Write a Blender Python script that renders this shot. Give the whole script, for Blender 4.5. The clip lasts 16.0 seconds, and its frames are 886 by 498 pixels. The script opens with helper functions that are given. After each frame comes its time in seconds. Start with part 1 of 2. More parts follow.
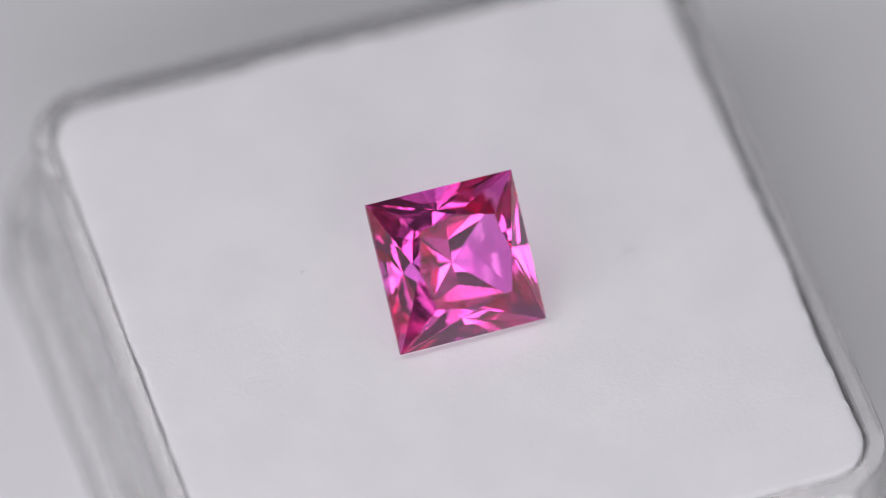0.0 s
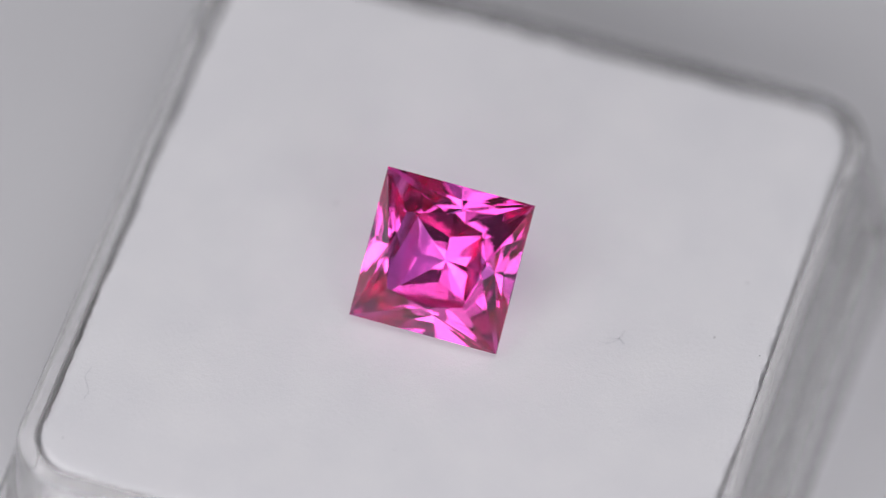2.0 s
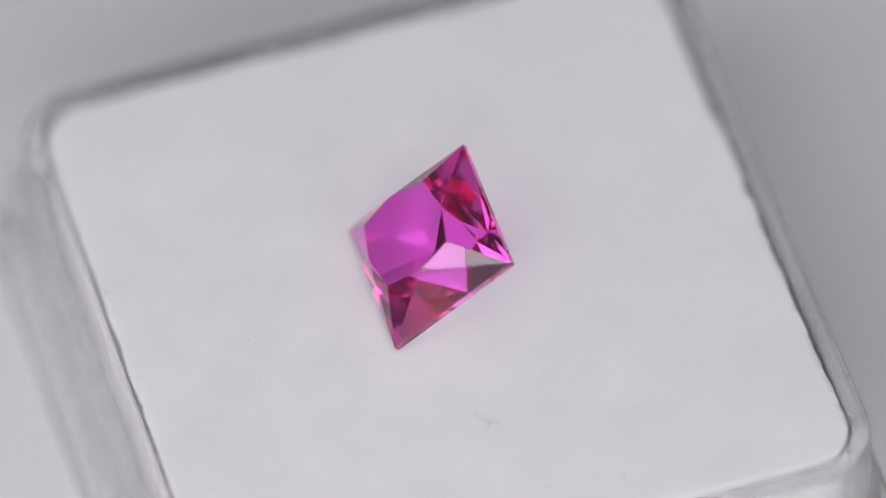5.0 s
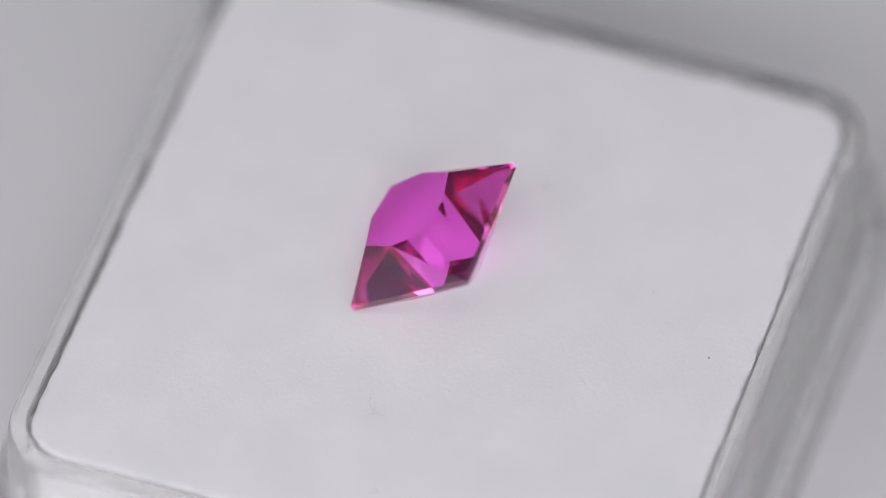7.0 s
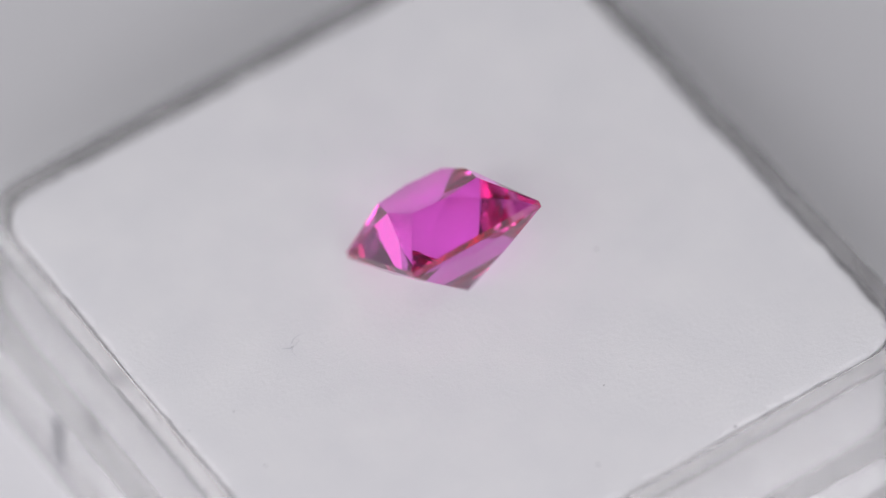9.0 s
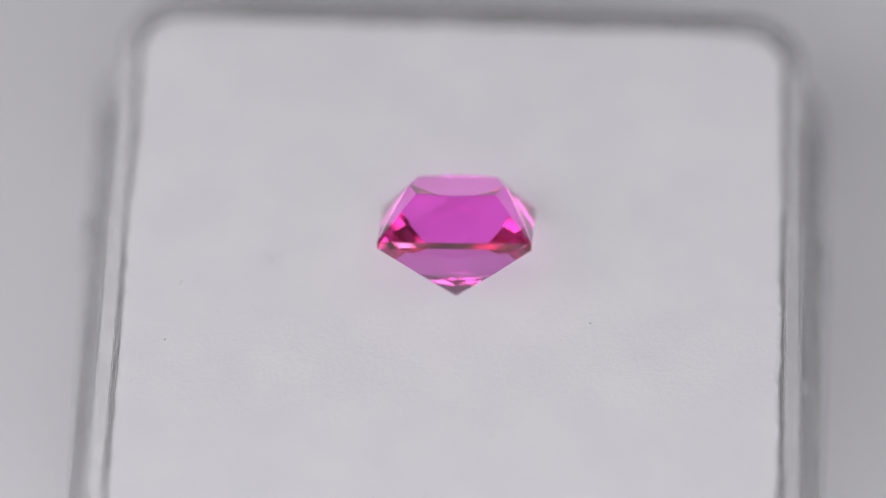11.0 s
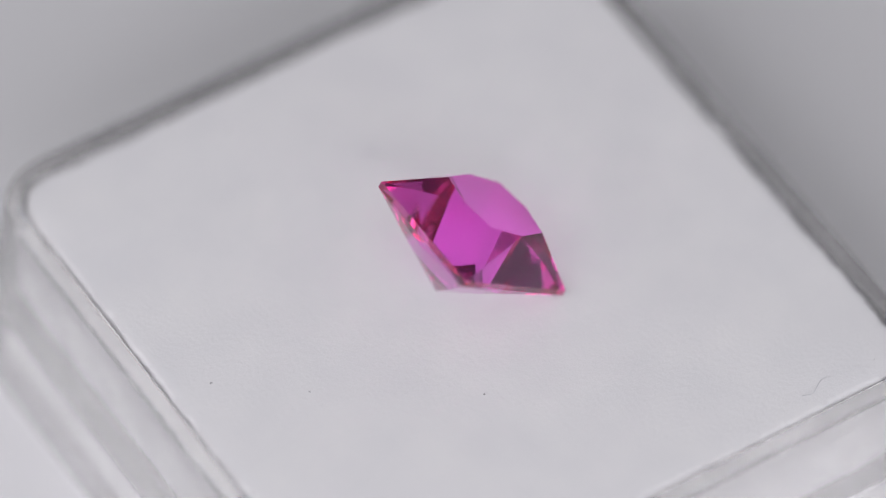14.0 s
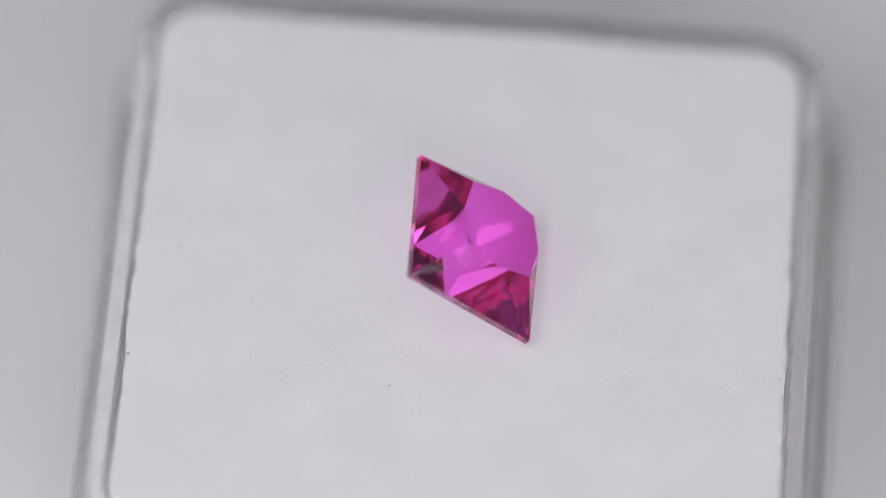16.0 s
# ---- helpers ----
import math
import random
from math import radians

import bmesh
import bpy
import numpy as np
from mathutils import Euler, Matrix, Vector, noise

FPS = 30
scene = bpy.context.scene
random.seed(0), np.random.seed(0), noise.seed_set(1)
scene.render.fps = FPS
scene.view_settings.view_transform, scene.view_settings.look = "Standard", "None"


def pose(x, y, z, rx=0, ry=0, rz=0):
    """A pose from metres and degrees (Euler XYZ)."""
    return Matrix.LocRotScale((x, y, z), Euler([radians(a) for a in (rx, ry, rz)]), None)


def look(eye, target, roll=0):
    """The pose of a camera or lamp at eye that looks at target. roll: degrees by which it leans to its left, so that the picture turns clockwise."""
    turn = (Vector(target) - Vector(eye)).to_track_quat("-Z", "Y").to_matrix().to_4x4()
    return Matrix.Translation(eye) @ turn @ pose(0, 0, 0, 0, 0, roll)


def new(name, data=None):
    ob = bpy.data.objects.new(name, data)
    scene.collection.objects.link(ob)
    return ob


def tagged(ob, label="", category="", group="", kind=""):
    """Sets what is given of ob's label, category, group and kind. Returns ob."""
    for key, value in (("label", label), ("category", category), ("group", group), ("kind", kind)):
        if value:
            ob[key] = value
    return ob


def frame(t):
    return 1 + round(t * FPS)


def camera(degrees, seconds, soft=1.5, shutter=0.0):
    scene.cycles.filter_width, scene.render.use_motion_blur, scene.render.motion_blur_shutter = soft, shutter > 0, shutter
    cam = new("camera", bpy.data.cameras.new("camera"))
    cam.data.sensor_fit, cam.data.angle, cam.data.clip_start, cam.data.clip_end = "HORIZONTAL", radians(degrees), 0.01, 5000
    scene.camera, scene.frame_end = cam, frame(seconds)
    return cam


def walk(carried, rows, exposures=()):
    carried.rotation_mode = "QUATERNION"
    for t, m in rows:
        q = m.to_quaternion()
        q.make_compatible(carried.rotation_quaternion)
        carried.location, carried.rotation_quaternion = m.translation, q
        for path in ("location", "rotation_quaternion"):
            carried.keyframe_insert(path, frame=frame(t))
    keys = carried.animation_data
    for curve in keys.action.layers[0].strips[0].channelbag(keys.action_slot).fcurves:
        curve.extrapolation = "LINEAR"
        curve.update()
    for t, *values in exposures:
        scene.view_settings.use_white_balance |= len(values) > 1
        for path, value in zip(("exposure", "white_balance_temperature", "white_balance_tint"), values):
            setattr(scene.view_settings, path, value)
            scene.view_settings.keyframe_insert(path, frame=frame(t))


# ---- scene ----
MM = 0.001
TOP = 9.5 * MM          # height of the foam surface over the table, on the turning axis

# ---- camera: a long macro lens on a stand ----
EYE = (0.0, -203.084 * MM, 265.425 * MM + TOP)
AIM = (-0.395 * MM, 1.046 * MM, 0.804 * MM + TOP)
cam = camera(6.5, 16.0, soft=0.6)
cam.data.dof.use_dof = True
cam.data.dof.focus_distance = 0.3312
cam.data.dof.aperture_fstop = 12.0
# enough turns of the light inside the cut stone
scene.cycles.max_bounces, scene.cycles.glossy_bounces, scene.cycles.transmission_bounces = 24, 20, 20
EXPOSURES = [(0.0, 0.03), (1.0, 0.0), (2.0, -0.07), (3.0, -0.08), (4.0, 0.02), (7.0, 0.03), (9.0, 0.03), (11.5, 0.0), (12.5, 0.01),
             (13.5, 0.0), (15.0, 0.06), (16.0, 0.07)]
walk(cam, [(0.0, look(EYE, AIM, 0.84)), (16.0, look(EYE, AIM, 0.84))], EXPOSURES)


def turn_at(t):
    """The turning angle of the display at t seconds, in degrees."""
    return 19.27 - 18.155 * t - 0.00775 * t * t


# ---- light: unseen soft boxes about the lens, and the dim room ----
world = bpy.data.worlds.new("room_light")
scene.world = world
world.use_nodes = True
world.node_tree.nodes["Background"].inputs[0].default_value = (0.93, 0.96, 1.0, 1)
world.node_tree.nodes["Background"].inputs[1].default_value = 0.09


def softbox(name, eye, target, width, height, power):
    data = bpy.data.lights.new(name, "AREA")
    data.shape, data.size, data.size_y, data.energy = "RECTANGLE", width, height, power
    data.color = (1.0, 0.975, 1.03)
    ob = new(name, data)
    ob.matrix_world = look(eye, target)
    return ob


# unseen panels about the lens axis: two close banks added over and under the lens, and larger panels further out,
# of which 62, 118 and 10 are added fill; each row: angle round the axis, opening from the axis, width, height,
# radiance
AXIS = (Vector(EYE) - Vector((0, 0, TOP))).normalized()
RIGHT = Vector((1, 0, 0))
ABOVE = AXIS.cross(RIGHT)
PANELS = [(angle, 14.5, 0.055, 0.085, 6.2) for angle in (60, 90, 120, 240, 270, 300)]
PANELS += [(174, 36.0, 0.185, 0.26, 3.8), (-42, 35.0, 0.17, 0.17, 4.4), (62, 33.0, 0.17, 0.20, 1.5),
           (118, 32.0, 0.15, 0.15, 0.7), (-127, 34.5, 0.165, 0.165, 3.8), (10, 31.0, 0.14, 0.14, 0.7)]
for angle, opening, width, height, radiance in PANELS:
    a, spread = radians(angle), radians(opening)
    way = math.cos(spread) * AXIS + math.sin(spread) * (math.cos(a) * RIGHT + math.sin(a) * ABOVE)
    softbox("unseen_softbox", Vector((0, 0, TOP)) + 0.42 * way, (0, 0, TOP), width, height, radiance * math.pi * width * height)


# ---- materials ----
def material(name):
    m = bpy.data.materials.new(name)
    m.use_nodes = True
    nt = m.node_tree
    nt.nodes.clear()
    out = nt.nodes.new("ShaderNodeOutputMaterial")
    return m, nt, out


def noise_node(nt, scale, detail=4.0, rough=0.55):
    co = nt.nodes.new("ShaderNodeTexCoord")
    n = nt.nodes.new("ShaderNodeTexNoise")
    n.inputs["Scale"].default_value = scale
    n.inputs["Detail"].default_value = detail
    n.inputs["Roughness"].default_value = rough
    nt.links.new(co.outputs["Object"], n.inputs["Vector"])
    return n


def ramp_node(nt, source, stops):
    r = nt.nodes.new("ShaderNodeValToRGB")
    e = r.color_ramp.elements
    e[0].position, e[0].color = stops[0][0], (*stops[0][1], 1)
    e[1].position, e[1].color = stops[-1][0], (*stops[-1][1], 1)
    for pos, col in stops[1:-1]:
        e.new(pos).color = (*col, 1)
    nt.links.new(source, r.inputs[0])
    return r


def matte(name, dark, light, scale, rough=0.9, bump=0.0, bump_scale=4000.0, distance=0.00002):
    m, nt, out = material(name)
    b = nt.nodes.new("ShaderNodeBsdfPrincipled")
    b.inputs["Roughness"].default_value = rough
    n = noise_node(nt, scale)
    r = ramp_node(nt, n.outputs["Fac"], [(0.3, dark), (0.7, light)])
    nt.links.new(r.outputs[0], b.inputs["Base Color"])
    if bump:
        n2 = noise_node(nt, bump_scale, 6.0, 0.65)
        bp = nt.nodes.new("ShaderNodeBump")
        bp.inputs["Strength"].default_value = bump
        bp.inputs["Distance"].default_value = distance
        nt.links.new(n2.outputs["Fac"], bp.inputs["Height"])
        nt.links.new(bp.outputs[0], b.inputs["Normal"])
    nt.links.new(b.outputs[0], out.inputs[0])
    return m


def glass(name, colour, ior, rough=0.0, bump=0.0, bump_scale=300.0, haze=0.0, haze_colour=(0.8, 0.8, 0.78)):
    """Clear plastic; haze is the share of milky diffuse colour that stands in for scattered light."""
    m, nt, out = material(name)
    g = nt.nodes.new("ShaderNodeBsdfGlass")
    g.inputs["Color"].default_value = (*colour, 1)
    g.inputs["IOR"].default_value = ior
    g.inputs["Roughness"].default_value = rough
    if bump:
        n = noise_node(nt, bump_scale, 3.0)
        bp = nt.nodes.new("ShaderNodeBump")
        bp.inputs["Strength"].default_value = bump
        bp.inputs["Distance"].default_value = 0.0002
        nt.links.new(n.outputs["Fac"], bp.inputs["Height"])
        nt.links.new(bp.outputs[0], g.inputs["Normal"])
    last = g.outputs[0]
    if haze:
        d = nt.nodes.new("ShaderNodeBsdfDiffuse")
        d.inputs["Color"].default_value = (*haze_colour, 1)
        haze_noise = noise_node(nt, 180.0, 5.0, 0.6)
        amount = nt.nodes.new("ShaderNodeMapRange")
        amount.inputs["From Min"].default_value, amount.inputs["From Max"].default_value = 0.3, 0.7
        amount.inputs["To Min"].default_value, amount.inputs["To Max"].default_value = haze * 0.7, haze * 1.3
        nt.links.new(haze_noise.outputs["Fac"], amount.inputs["Value"])
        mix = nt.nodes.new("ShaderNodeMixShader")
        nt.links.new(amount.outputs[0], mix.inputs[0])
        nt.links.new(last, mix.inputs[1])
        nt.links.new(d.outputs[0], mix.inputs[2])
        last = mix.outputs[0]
    nt.links.new(last, out.inputs[0])
    return m


def gem_material(name, passing, inside, ior, rough=0.0, ground=0.0):
    """Tinted crystal: a clear outside gloss, colour by passing through, deeper colour with each total reflection
    inside; ground is the share of flat pale colour that stands in for reflected light."""
    m, nt, out = material(name)
    fresnel = nt.nodes.new("ShaderNodeFresnel")
    fresnel.inputs["IOR"].default_value = ior
    total = ramp_node(nt, fresnel.outputs[0], [(0.93, (1, 1, 1)), (0.99, inside)])
    gloss = nt.nodes.new("ShaderNodeBsdfGlossy")
    gloss.inputs["Roughness"].default_value = rough
    nt.links.new(total.outputs[0], gloss.inputs["Color"])
    refraction = nt.nodes.new("ShaderNodeBsdfRefraction")
    refraction.inputs["Color"].default_value = (*passing, 1)
    refraction.inputs["Roughness"].default_value = rough
    refraction.inputs["IOR"].default_value = ior
    mix = nt.nodes.new("ShaderNodeMixShader")
    nt.links.new(fresnel.outputs[0], mix.inputs[0])
    nt.links.new(refraction.outputs[0], mix.inputs[1])
    nt.links.new(gloss.outputs[0], mix.inputs[2])
    last = mix.outputs[0]
    if ground:
        pale = nt.nodes.new("ShaderNodeBsdfDiffuse")
        pale.inputs["Color"].default_value = (0.80, 0.62, 0.66, 1)
        blend = nt.nodes.new("ShaderNodeMixShader")
        blend.inputs[0].default_value = ground
        nt.links.new(last, blend.inputs[1])
        nt.links.new(pale.outputs[0], blend.inputs[2])
        last = blend.outputs[0]
    nt.links.new(last, out.inputs[0])
    return m


FOAM = matte("white_foam", (0.668, 0.668, 0.682), (0.712, 0.709, 0.715), 300.0, 0.95, 0.7, 5000.0, 0.00003)
TABLE = matte("white_table_paint", (0.60, 0.60, 0.61), (0.65, 0.65, 0.66), 14.0, 0.6, 0.1, 900.0)
# pale haze colour lifts the dark rim in place of light inside the plastic
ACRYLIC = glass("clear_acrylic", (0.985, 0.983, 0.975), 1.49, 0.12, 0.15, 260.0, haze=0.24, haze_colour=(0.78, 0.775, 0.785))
# same acrylic, a dimmer haze colour put in for the wall's duller light
DIM_HAZE_ACRYLIC = glass("dim_haze_acrylic", (0.985, 0.983, 0.978), 1.49, 0.15, 0.15, 260.0, haze=0.2, haze_colour=(0.50, 0.50, 0.505))
GREY_ACRYLIC = glass("shaded_acrylic", (0.75, 0.75, 0.76), 1.49, 0.15, haze=0.6, haze_colour=(0.46, 0.46, 0.47))
GEM = gem_material("pink_sapphire", (0.87, 0.395, 0.82), (0.93, 0.64, 0.75), 1.765)
# polished girdle; the pale share paints in its lamp reflection
GIRDLE = gem_material("pink_girdle_sheen", (0.93, 0.58, 0.80), (0.94, 0.60, 0.74), 1.765, 0.04, 0.08)
DUST = matte("dark_dust", (0.12, 0.12, 0.125), (0.24, 0.24, 0.25), 9000.0)
LINT = matte("grey_lint", (0.36, 0.38, 0.41), (0.48, 0.49, 0.52), 9000.0)


# ---- mesh helpers ----
def mesh_object(name, bm, mat, parent=None, label=""):
    me = bpy.data.meshes.new(name)
    bm.normal_update()
    bm.to_mesh(me)
    bm.free()
    me.materials.append(mat)
    ob = new(name, me)
    if parent is not None:
        ob.parent = parent
    if label:
        ob["label"] = label
    return ob


def part(name, bm, mat, parent, label=""):
    return mesh_object(name, bm, mat, parent, label)


def rounded_square(hx, hy, r, z, corner=10, straight=12):
    """A closed loop of points, counter-clockwise, with round corners."""
    pts = []
    for k, (sx, sy) in enumerate(((1, 1), (-1, 1), (-1, -1), (1, -1))):
        cx, cy = sx * (hx - r), sy * (hy - r)
        for i in range(corner + 1):
            a = math.pi / 2 * (k + i / corner)
            pts.append(Vector((cx + r * math.cos(a), cy + r * math.sin(a), z)))
        nx, ny = ((-1, 1), (-1, -1), (1, -1), (1, 1))[k]
        a = math.pi / 2 * (k + 1)
        p0 = pts[-1]
        p1 = Vector((nx * (hx - r) + r * math.cos(a), ny * (hy - r) + r * math.sin(a), z))
        for i in range(1, straight):
            pts.append(p0.lerp(p1, i / straight))
    return pts


def loft(loops, closed=False, cap_first=False, cap_last=False):
    bm = bmesh.new()
    rings = [[bm.verts.new(p) for p in loop] for loop in loops]
    pairs = list(zip(rings, rings[1:])) + ([(rings[-1], rings[0])] if closed else [])
    for a, b in pairs:
        n = len(a)
        for i in range(n):
            bm.faces.new((a[i], a[(i + 1) % n], b[(i + 1) % n], b[i]))
    if cap_first:
        bm.faces.new(rings[0])
    if cap_last:
        bm.faces.new(list(reversed(rings[-1])))
    bmesh.ops.recalc_face_normals(bm, faces=bm.faces)
    return bm


def smooth(ob, angle=35):
    for p in ob.data.polygons:
        p.use_smooth = True
    ob.data.set_sharp_from_angle(angle=radians(angle))
    return ob


# ---- the table ----
def build_table():
    bm = bmesh.new()
    bmesh.ops.create_grid(bm, x_segments=8, y_segments=8, size=0.6)
    ob = mesh_object("ground", bm, TABLE)
    tagged(ob, "plain white matt table top under the box", "table top", kind="structure")


build_table()

# the foam and the box lean a little on the turning axis
LEAN = Matrix.Translation((0, 0, TOP)) @ Matrix.Rotation(radians(1.683), 4, "X") @ Matrix.Rotation(radians(0.568), 4, "Y")
CENTRE = (-0.03 * MM, -0.46 * MM)


def leaning(p):
    """The rim of the box leans with the foam; its foot stands flat on the table."""
    share = min(1.0, max(0.0, (p.z + 9.5 * MM) / (9.5 * MM)))
    return Vector((p.x + CENTRE[0], p.y + CENTRE[1], p.z + TOP + share * (0.0294 * p.y - 0.0099 * p.x)))


def build_box():
    box = new("display_box")
    tagged(box, "clear square acrylic gem box with a stepped skirt", "box")
    r = lambda h, rad, z: [leaning(p) for p in rounded_square(h * MM, h * MM, rad * MM, z * MM)]
    inner = [(14.3, 1.95, -8.9), (14.2, 1.95, -0.1), (14.22, 2.0, 0.06), (14.3, 2.1, 0.13), (14.8, 2.6, 0.15)]
    outer = [(14.93, 2.75, 0.12), (15.0, 2.8, 0.02), (15.03, 2.8, -0.15), (15.18, 2.9, -3.2), (15.24, 2.92, -3.6), (15.4, 2.95, -3.95), (15.62, 3.0, -4.2)]
    skirt = [(15.86, 3.05, -4.4), (16.03, 3.1, -4.7), (16.12, 3.15, -5.1), (16.3, 3.2, -9.2), (16.22, 3.15, -9.42), (16.0, 3.1, -9.48), (14.6, 2.0, -9.48)]
    shell = loft([r(*p) for p in inner + outer + skirt], closed=True)
    count = len(shell.faces) // (len(inner + outer + skirt))
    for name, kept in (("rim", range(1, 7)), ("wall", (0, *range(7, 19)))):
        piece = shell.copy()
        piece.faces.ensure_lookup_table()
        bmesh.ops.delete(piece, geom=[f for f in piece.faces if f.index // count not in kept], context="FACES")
        shown = smooth(part(name, piece, ACRYLIC if name == "rim" else DIM_HAZE_ACRYLIC, box))
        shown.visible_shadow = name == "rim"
    shell.free()
    floor = [(14.25, 1.9, -8.9), (14.25, 1.9, -9.4)]
    plate = part("base_plate", loft([r(*p) for p in floor], cap_first=True, cap_last=True), ACRYLIC, box)
    plate.visible_shadow = False
    for side in (-1, 1):
        bm = bmesh.new()
        bmesh.ops.create_cube(bm, size=1.0)
        bmesh.ops.scale(bm, vec=Vector((0.22, 0.95, 3.0)) * MM, verts=bm.verts)
        bmesh.ops.bevel(bm, geom=bm.edges[:], offset=0.08 * MM, segments=2, affect="EDGES")
        for v in bm.verts:
            v.co.x -= side * 0.03 * v.co.z
        bmesh.ops.translate(bm, vec=Vector((side * 16.2, -6.26, -6.4 + 9.5)) * MM, verts=bm.verts)
        part("catch", bm, GREY_ACRYLIC, box, "grey moulded catch on the skirt").visible_shadow = False
    return box


def build_foam():
    """A soft pad, a little domed, with a fuzzy, slightly uneven border."""
    loops = []
    rings = [(14.0, 2.0, -8.2), (14.03, 2.0, -4.0), (14.05, 2.0, -1.9), (14.05, 2.0, -1.87), (14.08, 1.95, -0.4), (14.08, 1.95, -0.14), (14.03, 1.9, -0.02)]
    for h in (13.8, 13.4, 12.6, 11.4, 10.0, 8.0, 6.0, 4.0, 2.0):
        rings.append((h, 1.9 * h / 14, 0.09 * (1 - (h / 14) ** 3) + 0.01))
    for h, rad, z in rings:
        out = []
        for p in rounded_square(h * MM, h * MM, rad * MM, z * MM, 24, 150):
            w = 0.12 * noise.noise(p * 200 + Vector((3, 1, 0))) + 0.08 * noise.noise(p * 900) + 0.04 * noise.noise(p * 2600) + 0.05 * noise.noise(p * 7000) - 0.02
            w = min(w, 0.09) if h > 13.0 else 0.0
            q = p * (1 + w * MM / max(p.length, 1e-6) * (1 if z > -0.4 else 0.3))
            lump = 0.02 * MM * noise.noise(p * 350) if z > 0 else 0.0
            out.append(Vector((q.x + CENTRE[0], q.y + CENTRE[1], p.z + lump)))
        loops.append(out)
    ob = new("foam_pad")
    smooth(part("base_layer", loft(loops[:3], cap_last=True, cap_first=True), FOAM, ob), 60)
    smooth(part("top_sheet", loft(loops[3:], cap_last=True, cap_first=True), FOAM, ob), 60)
    tagged(ob, "white soft foam pad filling the clear box", "foam pad")
    return ob


def build_gem():
    """A square cut: an eight-sided table, crown, thin polished girdle and a stepped pavilion."""
    a, girdle, crown = 3.265, 0.28, 1.75
    mids = ((2.849, -0.798), (1.884, -1.608), (0.992, -2.347))
    ridges = ((2.401, -1.032), (1.50, -1.835), (0.94, -2.297))
    cutter = random.Random(8)
    off = lambda x, y, z, by: (x + cutter.uniform(-by, by), y + cutter.uniform(-by, by), z + cutter.uniform(-by, by) * 0.5)
    pts = []
    for sx in (-1, 1):
        for sy in (-1, 1):
            pts += [(sx * a, sy * a, 0), (sx * a, sy * a, -girdle), (sx * 1.67, sy * 1.67, crown)]
            pts += [off(sx * x, sy * x, z, 0.02) for x, z in ridges]
    for c, s in ((1, 0), (-1, 0), (0, 1), (0, -1)):
        pts += [(c * 2.05, s * 2.05, crown)]
        pts += [off(c * y, s * y, z, 0.02) for y, z in mids]
    pts.append((0.02, -0.015, -3.087))
    bm = bmesh.new()
    for p in pts:
        bm.verts.new(Vector(p) * MM)
    bmesh.ops.convex_hull(bm, input=bm.verts)
    bmesh.ops.dissolve_limit(bm, angle_limit=radians(0.3), verts=bm.verts, edges=bm.edges)
    bmesh.ops.recalc_face_normals(bm, faces=bm.faces)
    gem = new("gemstone")
    tagged(gem, "faceted square pink sapphire tipped on its pavilion", "gemstone")
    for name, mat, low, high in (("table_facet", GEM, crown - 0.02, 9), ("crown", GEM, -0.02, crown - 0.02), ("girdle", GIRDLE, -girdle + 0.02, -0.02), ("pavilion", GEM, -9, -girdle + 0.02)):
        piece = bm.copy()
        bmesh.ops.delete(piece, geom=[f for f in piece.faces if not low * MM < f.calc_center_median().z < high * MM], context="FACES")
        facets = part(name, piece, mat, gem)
        facets.visible_shadow = name in ("girdle", "table_facet")  # shadows off stand in for light through to the foam; table, girdle keep some
    bm.free()
    return gem


def tube(points, radius, sides=6):
    """A thin thread through the points, in millimetres."""
    pts = [Vector(p) * MM for p in points]
    fine = []
    for k in range(len(pts) - 1):
        p0, p1, p2, p3 = pts[max(k - 1, 0)], pts[k], pts[k + 1], pts[min(k + 2, len(pts) - 1)]
        for i in range(6):
            u = i / 6
            fine.append(0.5 * ((2 * p1) + (p2 - p0) * u + (2 * p0 - 5 * p1 + 4 * p2 - p3) * u * u + (3 * p1 - p0 - 3 * p2 + p3) * u ** 3))
    fine.append(pts[-1])
    loops = []
    for k, p in enumerate(fine):
        d = (fine[min(k + 1, len(fine) - 1)] - fine[max(k - 1, 0)]).normalized()
        side = d.cross(Vector((0, 0, 1))).normalized()
        up = side.cross(d)
        r = radius * MM * (0.75 + 0.4 * noise.noise(p * 4000))
        loops.append([p + r * (math.cos(a) * side + math.sin(a) * up) for a in (math.tau * i / sides for i in range(sides))])
    return loft(loops, cap_first=True, cap_last=True)


def foam_height(x, y):
    """Height of the foam over its border, in millimetres."""
    h = max(abs(x - CENTRE[0] / MM), abs(y - CENTRE[1] / MM))
    return 0.09 * (1 - (h / 14) ** 3) + 0.01


def build_speck(x, y, size, long, heading):
    bm = bmesh.new()
    bmesh.ops.create_icosphere(bm, subdivisions=2, radius=0.66 * size * MM)
    for v in bm.verts:
        v.co *= 1 + 0.45 * noise.noise(v.co * 9000 + Vector((x, y, 0)))
        v.co = Vector((v.co.x * long, v.co.y, v.co.z * 0.6))
    bmesh.ops.rotate(bm, cent=(0, 0, 0), matrix=Matrix.Rotation(radians(heading), 3, "Z"), verts=bm.verts)
    bmesh.ops.translate(bm, vec=Vector((x, y, foam_height(x, y) + size * 0.2)) * MM, verts=bm.verts)
    ob = mesh_object("dust_speck", bm, DUST)
    tagged(ob, "tiny dark dust speck on the white foam", "dust", "dust on the foam")
    return ob


def on_foam(*xy):
    return [(x, y, foam_height(x, y) + 0.04) for x, y in xy]


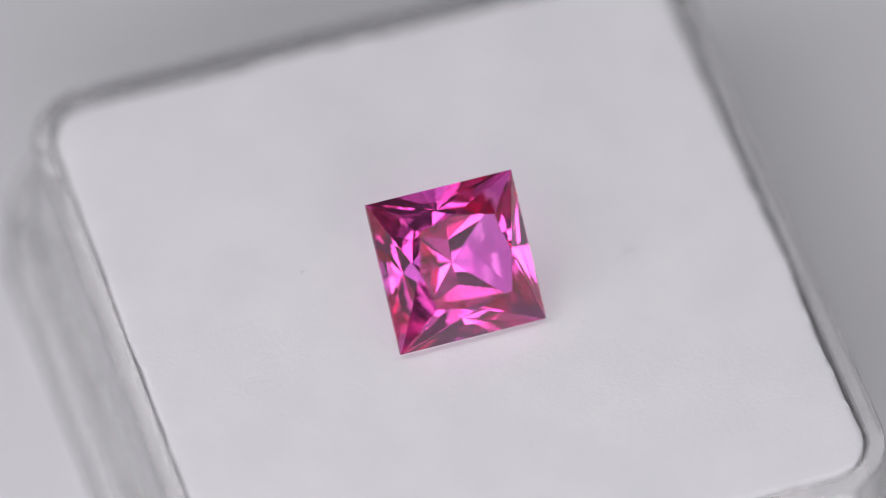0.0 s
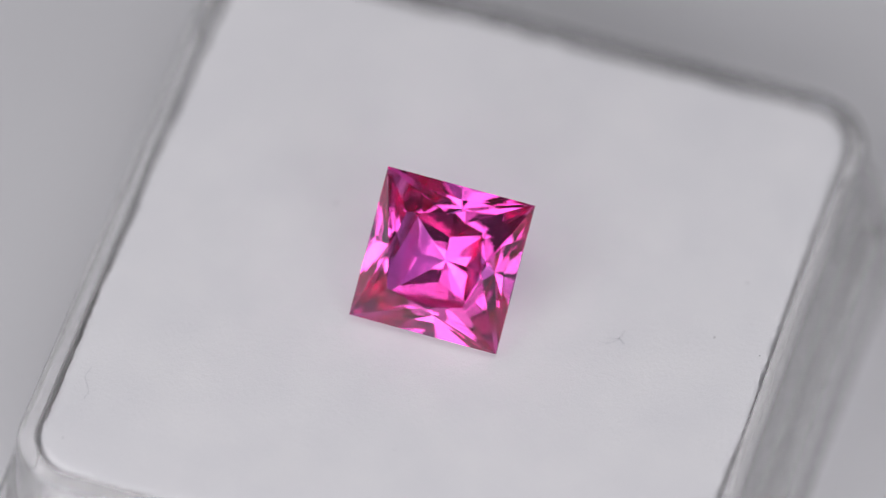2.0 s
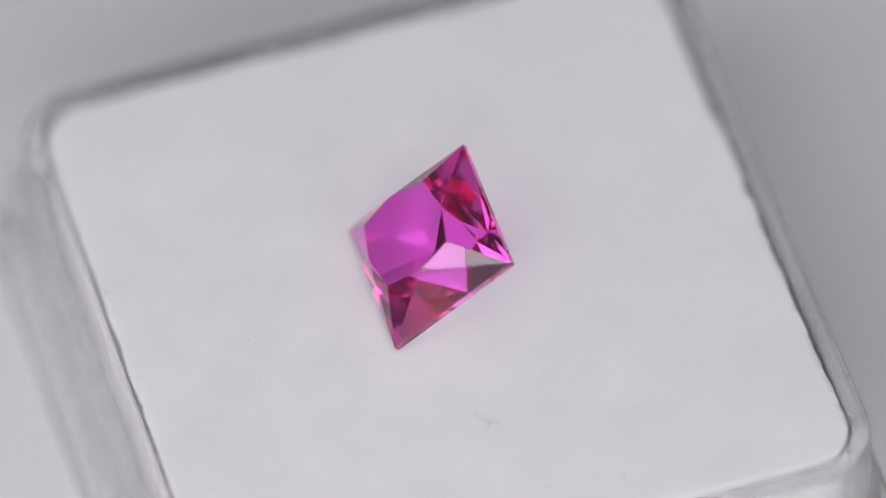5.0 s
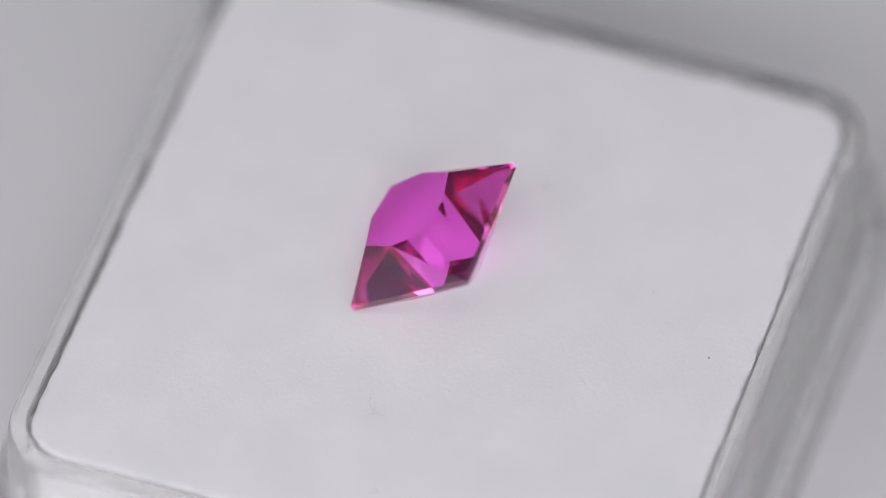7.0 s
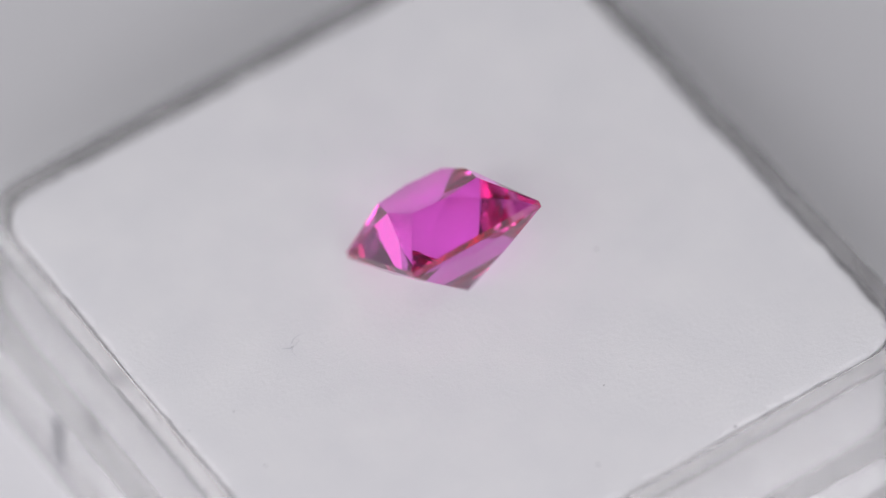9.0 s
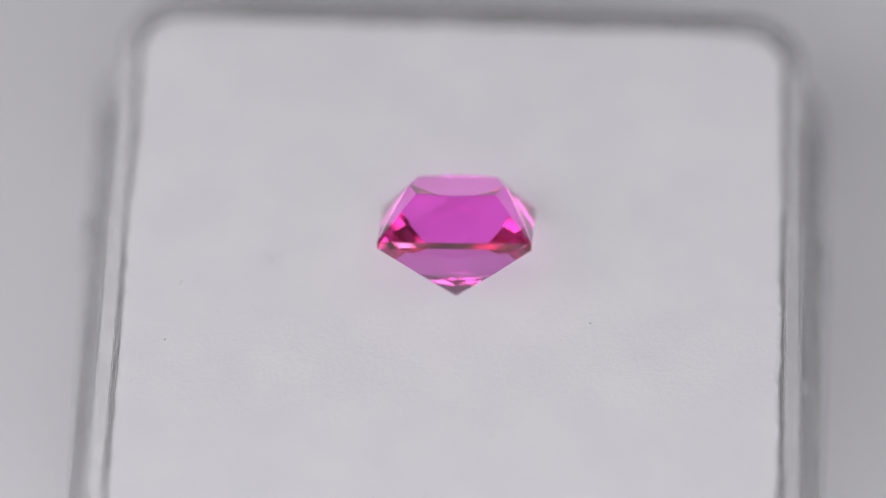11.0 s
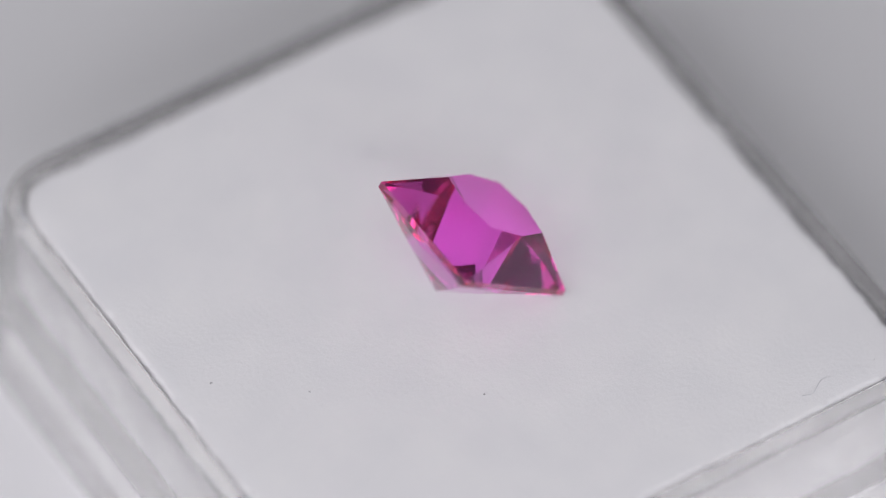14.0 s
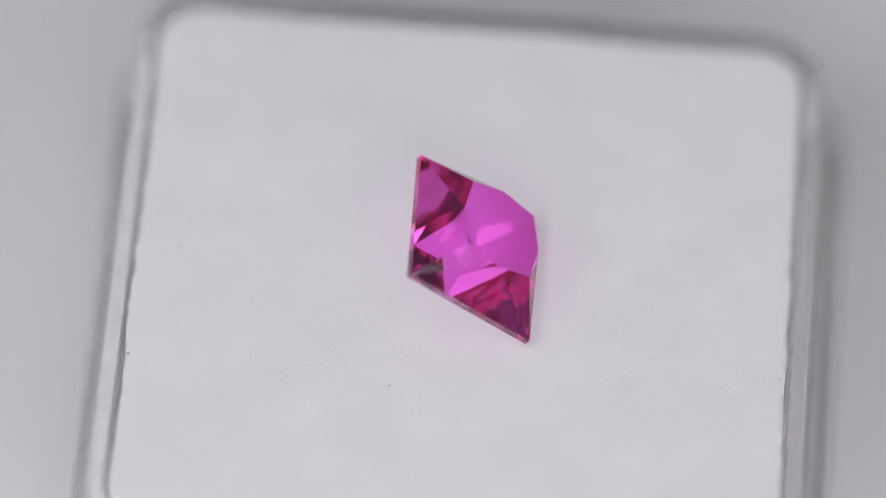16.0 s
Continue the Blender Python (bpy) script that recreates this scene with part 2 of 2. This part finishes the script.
def build_lint():
    ob = new("lint_fibre")
    tagged(ob, "fine grey branched lint fibre on the foam", "lint")
    part("thread", tube(on_foam((6.97, -1.2), (7.3, -1.17), (7.6, -1.0), (7.8, -0.62), (7.82, -0.3)), 0.008), LINT, ob)
    part("thread", tube(on_foam((7.73, -0.8), (7.88, -0.86), (8.03, -1.0)), 0.014), LINT, ob)
    part("thread", tube(on_foam((7.25, -0.95), (7.45, -0.85), (7.72, -0.78)), 0.006), LINT, ob)
    return ob


def build_hair(points, radius, label):
    ob = mesh_object("lint_hair", tube(points, radius), LINT)
    tagged(ob, label, "lint")
    return ob


box = build_box()
foam = build_foam()
gem = build_gem()
dust = [build_speck(*row) for row in (
    (12.08, 3.76, 0.04, 1.9, 60), (13.38, 6.02, 0.04, 1.2, 0), (0.6, 11.76, 0.05, 1.5, 100), (-5.3, 13.42, 0.062, 1.2, 30),
    (-6.0, 2.24, 0.052, 1.8, 140), (-2.0, 8.46, 0.042, 1.2, 0), (4.63, -3.85, 0.026, 1.0, 0), (0.42, -9.2, 0.026, 1.6, 20),
    (-3.97, -14.24, 0.034, 2.4, 80), (11.58, 0.6, 0.03, 2.6, 100), (-13.08, -12.95, 0.04, 1.1, 0), (-8.6, -4.4, 0.02, 1.2, 70),
    (13.68, 0.32, 0.03, 1.4, 40))]
lint = build_lint()
hairs = [
    build_hair(on_foam((-13.11, -9.2), (-13.22, -9.71), (-12.94, -10.17), (-12.81, -10.46), (-12.9, -10.84)), 0.009, "thin curled grey hair near the foam border"),
    build_hair([(12.0, 13.75, 0.2), (12.4, 13.9, 0.22), (12.9, 13.75, 0.21), (13.2, 13.5, 0.2)], 0.045, "short dark hair on the clear rim")]
wall_hairs = [
    build_hair([(-15.25, 2.55, 6.55), (-15.28, 2.66, 6.3), (-15.29, 2.72, 6.1), (-15.30, 2.95, 5.95)], 0.03, "short dark hair clinging to the clear wall"),
    build_hair([(-15.12, 1.16, 8.75), (-15.14, 1.19, 8.5), (-15.15, 1.3, 8.36), (-15.14, 1.45, 8.42)], 0.016, "thin curled hair clinging to the clear wall")]

# the gem lies on one side of its pavilion, its table leaning over that side
GEM_POSE = Matrix.Translation((-0.155 * MM, -0.99 * MM, 2.55 * MM + TOP)) @ pose(0, 0, 0, 0, 1.5, 0.4) @ pose(0, 0, 0, 39.0, 0, 0)


def motions():
    rows = [0.5 * k for k in range(33)]
    for ob, m in [(o, LEAN) for o in (foam, lint, *dust, *hairs)] + [(gem, GEM_POSE), (box, Matrix())] + [(o, Matrix()) for o in wall_hairs]:
        walk(ob, [(t, pose(0, 0, 0, 0, 0, turn_at(t)) @ m) for t in rows])


motions()
